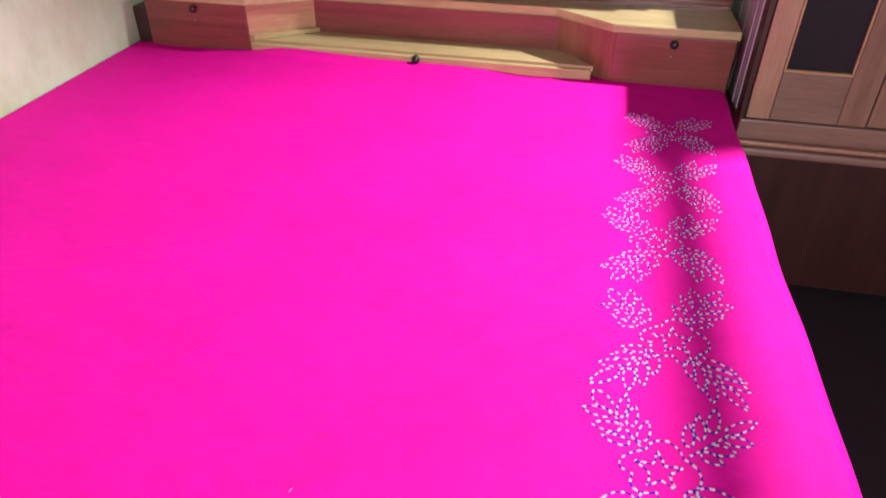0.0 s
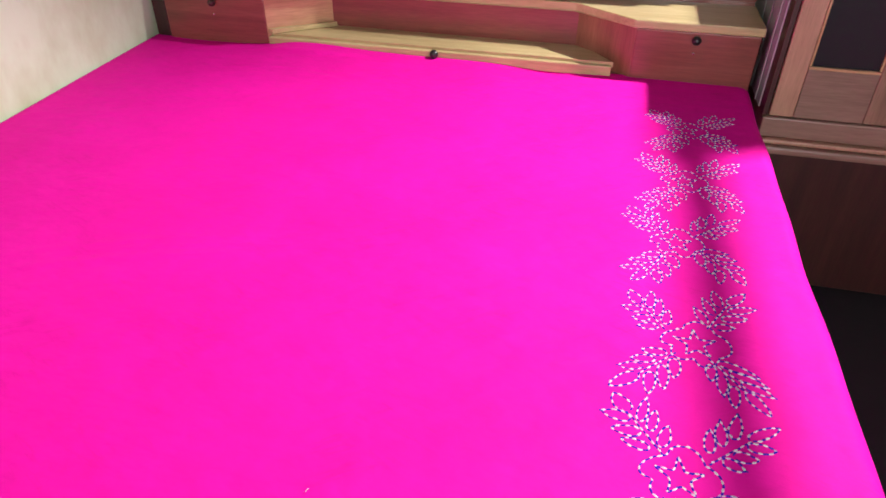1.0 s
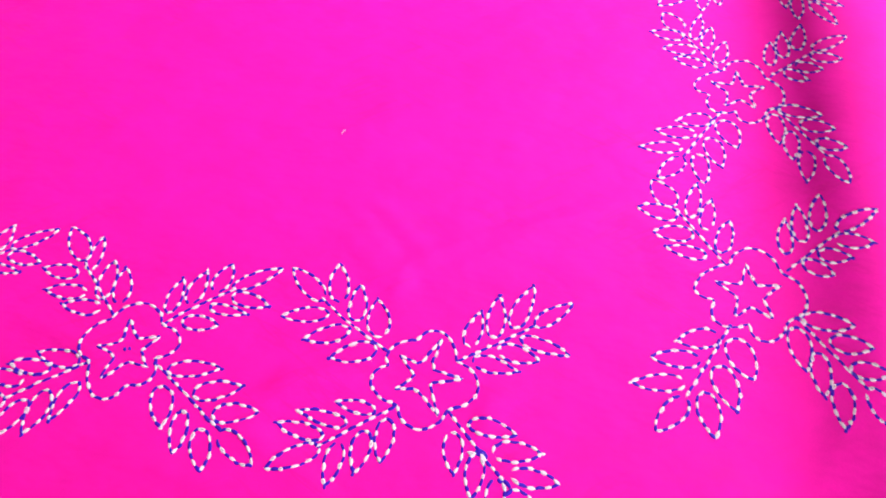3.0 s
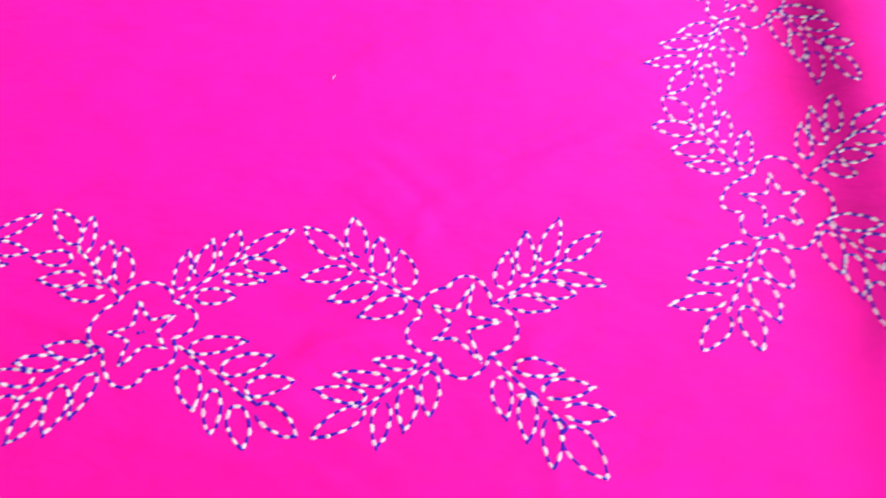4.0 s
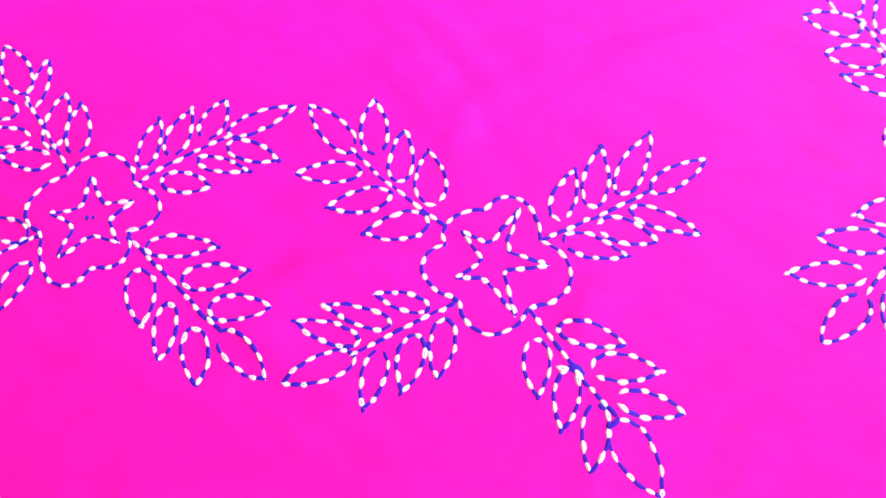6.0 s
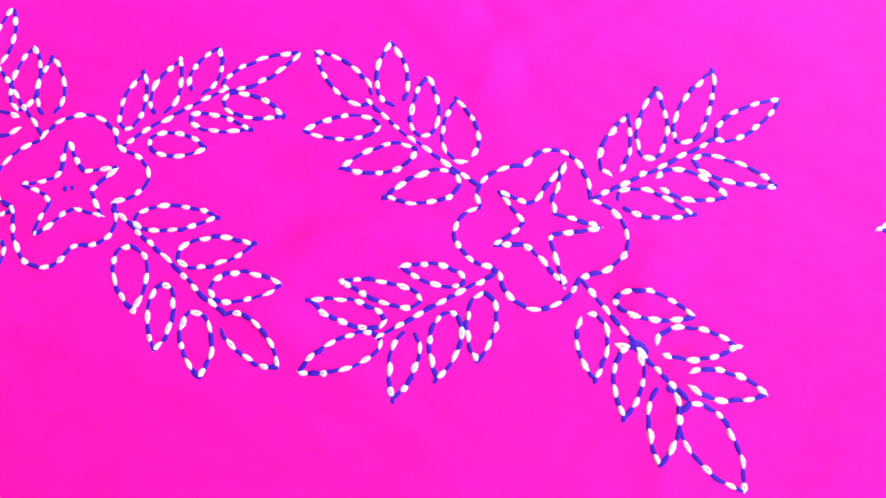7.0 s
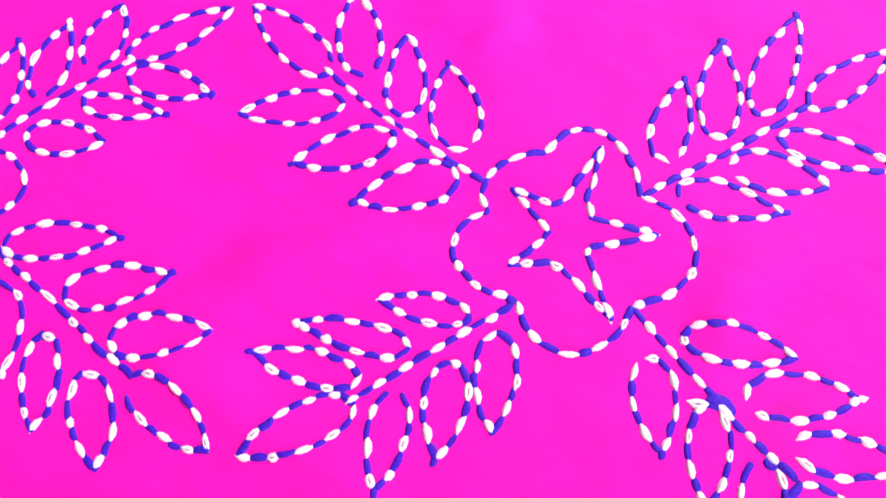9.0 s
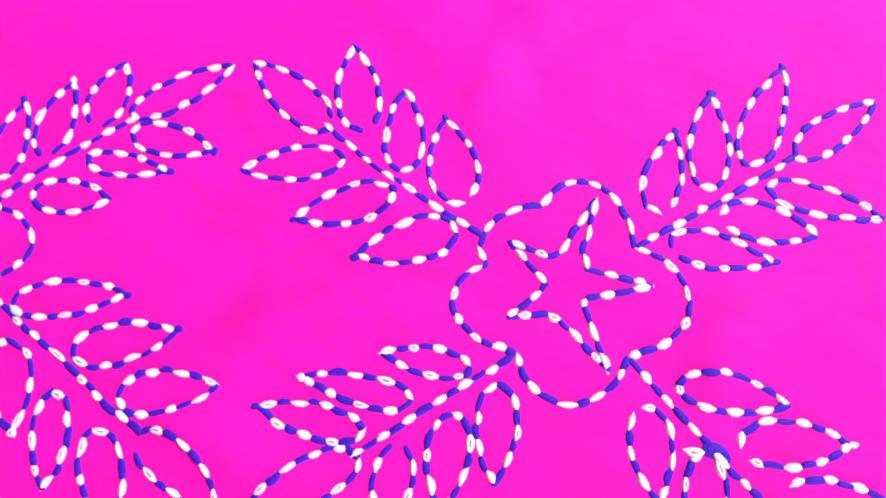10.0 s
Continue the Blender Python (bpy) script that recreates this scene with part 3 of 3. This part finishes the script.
XL0, XL1, XM0, XM1, XR0, XR1 = -1.005, -0.713, -0.566, 0.092, 0.232, 0.512
YB, YT = 1.82, 1.885
low = boxed("headboard_base", (XL0, XR1, YH + 0.02, YT, 0.0, 0.5), RED_WOOD, bed, "", 0)
for a, b, kx in ((XL0, XL1, -0.86), (XR0, XR1, 0.371)):
    front = boxed("drawer_front", (a, b, YH, YT, 0.47, ZT - 0.022), RED_WOOD, bed, "red-brown varnished drawer front", 0.004)
    bm = bmesh.new()
    bmesh.ops.create_uvsphere(bm, u_segments=16, v_segments=10, radius=0.0105)
    for v in bm.verts:
        v.co = (v.co.x + kx, v.co.y * 0.9 + YH - 0.007, v.co.z + 0.603)
    part("knob", bm, KNOB if kx > 0 else DARK_WOOD, front, "dark round knob", True)
    bm = bmesh.new()
    bmesh.ops.create_uvsphere(bm, u_segments=10, v_segments=8, radius=0.0032)
    for v in bm.verts:
        v.co = (v.co.x + kx - 0.001, v.co.y * 0.6 + YH - 0.001, v.co.z + 0.571)
    part("screw", bm, STEEL, front, "bright screw head", True)
# splayed cheeks and back of the niche
for o in (((XL1 - 0.016, YH + 0.004), (XL1 + 0.001, YH + 0.002), (XM0 + 0.001, YB + 0.001), (XM0 - 0.016, YB + 0.004)),
          ((XR0 + 0.016, YH + 0.004), (XM1 + 0.016, YB + 0.004), (XM1 - 0.001, YB + 0.001), (XR0 - 0.001, YH + 0.002))):
    bm = bmesh.new()
    prism(bm, list(o), 0.47, ZT - 0.022)
    # left cheek is turned to the light; that brightness is in its colour
    left_one = o[0][0] < 0
    part("niche_cheek", bm, TAN_WOOD if left_one else RED_WOOD_UP, bed, "splayed niche side, painted tan for the light on it" if left_one else "red-brown splayed side of the headboard niche")
bm = bmesh.new()
prism(bm, [(XL1 + 0.003, YH + 0.003), (XL1 + 0.016, YH - 0.002), (XM0 + 0.012, YB - 0.006), (XM0 + 0.002, YB - 0.001)], 0.532, 0.543)
part("niche_batten", bm, PALE_WOOD, bed, "pale batten along the foot of the niche side")
boxed("niche_back", (XM0 - 0.01, XM1 + 0.01, YB, YB + 0.018, 0.53, ZT - 0.022), RED_WOOD, bed, "red-brown back panel of the niche", 0.002)
bm = bmesh.new()
prism(bm, [(XL1 + 0.003, YH + 0.006), (XR0 - 0.04, YH + 0.006), (XM1 + 0.02, YB), (XM0, YB)], 0.518, 0.531)
part("niche_floor", bm, PALE_WOOD, bed, "pale yellow wooden floor of the niche")
strip = boxed("niche_front", (XL1 + 0.004, XR0 - 0.044, YH - 0.006, YH + 0.014, 0.478, 0.524), PALE_WOOD, bed, "pale yellow drawer edge below the niche", 0.003)
bm = bmesh.new()
bmesh.ops.create_uvsphere(bm, u_segments=16, v_segments=10, radius=0.011)
for v in bm.verts:
    v.co = (v.co.x - 0.254, v.co.y + YH - 0.014, v.co.z + 0.519)
part("knob", bm, KNOB, strip, "black round knob", True)
# pale top board that follows the boxes and the niche, with a rounded nose
bm = bmesh.new()
prism(bm, [(XL0 - 0.012, YH - 0.012), (XL1 + 0.006, YH - 0.012), (XM0 + 0.008, YB - 0.014), (XM1 - 0.008, YB - 0.014), (XR0 - 0.006, YH - 0.006), (XR1 + 0.004, YH - 0.006), (XR1 + 0.004, YT), (XL0 - 0.012, YT)], ZT - 0.021, ZT)
rounded(bm, 0.004, 2)
part("top_board", bm, PALE_WOOD, bed, "pale yellow wooden top board with a rounded nose")
boxed("end_post", (XL0 - 0.043, XL0 - 0.003, YH + 0.006, YH + 0.06, 0.0, 0.594), DARK_WOOD, bed, "dark brown end post")
# upper panel with moulded rails
boxed("upper_panel", (XL0, XR1, YT, YT + 0.03, 0.45, 1.05), RED_WOOD, bed, "red-brown grooved upper headboard panel", 0.002)
for z, h, d in ((0.652, 0.016, 0.012), (0.684, 0.02, 0.018), (0.722, 0.014, 0.010), (0.76, 0.024, 0.02), (0.83, 0.02, 0.014), (0.93, 0.03, 0.02), (1.02, 0.04, 0.03)):
    boxed("moulding", (XL0, XR1, YT - d, YT - 0.001, z, z + h), RED_WOOD, bed, "", 0.005)

# ---- cabinet beside the bed ----
CX0, CX1, CY0, CY1, CZ = 0.530, 1.03, 1.60, 2.0, 0.86
cab = tagged(new("side_cabinet"), "brown wooden side cabinet with a dark glass door beside the bed", "cabinet")
boxed("body", (CX0 + 0.012, CX1, CY0 + 0.02, CY1, 0.02, 0.400), DARK_WOOD, cab, "dark brown lower body", 0.003)
boxed("plinth", (CX0 + 0.02, CX1 - 0.02, CY0 + 0.05, CY1 - 0.01, 0.0, 0.02), DARK_WOOD, cab, "", 0)
boxed("ledge", (CX0, CX1, CY0 - 0.030, CY1, 0.401, 0.420), CABINET_WOOD, cab, "projecting brown ledge", 0.006)
boxed("ledge_moulding", (CX0 + 0.002, CX1, CY0 - 0.018, CY1, 0.421, 0.432), MAUVE_WOOD, cab, "", 0.004)
boxed("apron", (CX0 + 0.004, CX1, CY0 - 0.006, CY1, 0.433, 0.480), CABINET_WOOD, cab, "", 0.004)
# dark strip added for the shadow in the gap beside the stile
boxed("gap_shadow_strip", (CX0 + 0.003, CX0 + 0.014, CY0 + 0.006, CY0 + 0.05, 0.481, CZ), DARK_WOOD, cab, "", 0.001)
boxed("side_panel", (CX0, CX0 + 0.018, CY0 + 0.051, CY1, 0.481, CZ), GREY_PAINT, cab, "greyish glossy side panel", 0.002)
for k in range(3):
    boxed("side_bead", (CX0 - 0.0025, CX0 - 0.0005, CY0 + 0.09 + 0.08 * k, CY0 + 0.10 + 0.08 * k, 0.481, CZ), GREY_PAINT, cab, "", 0.0008)
boxed("back_panel", (CX0 + 0.019, CX1, CY1 - 0.012, CY1, 0.481, CZ), DARK_WOOD, cab, "", 0)
boxed("top", (CX0 - 0.006, CX1, CY0 - 0.008, CY1, CZ + 0.001, CZ + 0.02), CABINET_WOOD, cab, "", 0.004)
boxed("door_stile", (CX0 + 0.016, 0.5965, CY0, CY0 + 0.019, 0.482, CZ - 0.001), MAUVE_WOOD, cab, "pinkish brown door stile", 0.003)
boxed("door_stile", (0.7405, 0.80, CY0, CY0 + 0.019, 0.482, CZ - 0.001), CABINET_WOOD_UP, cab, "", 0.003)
boxed("bottom_rail", (0.597, 0.740, CY0 + 0.001, CY0 + 0.018, 0.482, 0.593), CABINET_WOOD, cab, "", 0.002)
boxed("glass_bead", (0.597, 0.740, CY0 - 0.001, CY0 + 0.007, 0.5935, 0.600), TAN_WOOD, cab, "pale wooden bead under the glass", 0.0015)
for gx in (0.597, 0.735):
    boxed("glass_bead", (gx, gx + 0.005, CY0 + 0.001, CY0 + 0.007, 0.6005, CZ - 0.002), TAN_WOOD, cab, "", 0.001)
boxed("glass_pane", (0.5975, 0.7395, CY0 + 0.008, CY0 + 0.013, 0.594, CZ - 0.002), GLASS_DARK, cab, "dark glass pane", 0)
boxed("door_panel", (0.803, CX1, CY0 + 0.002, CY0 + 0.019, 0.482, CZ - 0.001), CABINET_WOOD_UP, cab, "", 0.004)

# pale pipes in the corner behind the headboard
for px in (-1.04, -1.018):
    bm = bmesh.new()
    bmesh.ops.create_cone(bm, cap_ends=True, segments=16, radius1=0.007, radius2=0.007, depth=2.7)
    for v in bm.verts:
        v.co = (v.co.x + px, v.co.y + 1.98, v.co.z + 1.35)
    ob = finish("wall_pipe", bm, GREY_PAINT, True)
    tagged(ob, "thin pale grey painted pipe in the wall corner", "pipe", "pipes in the corner")
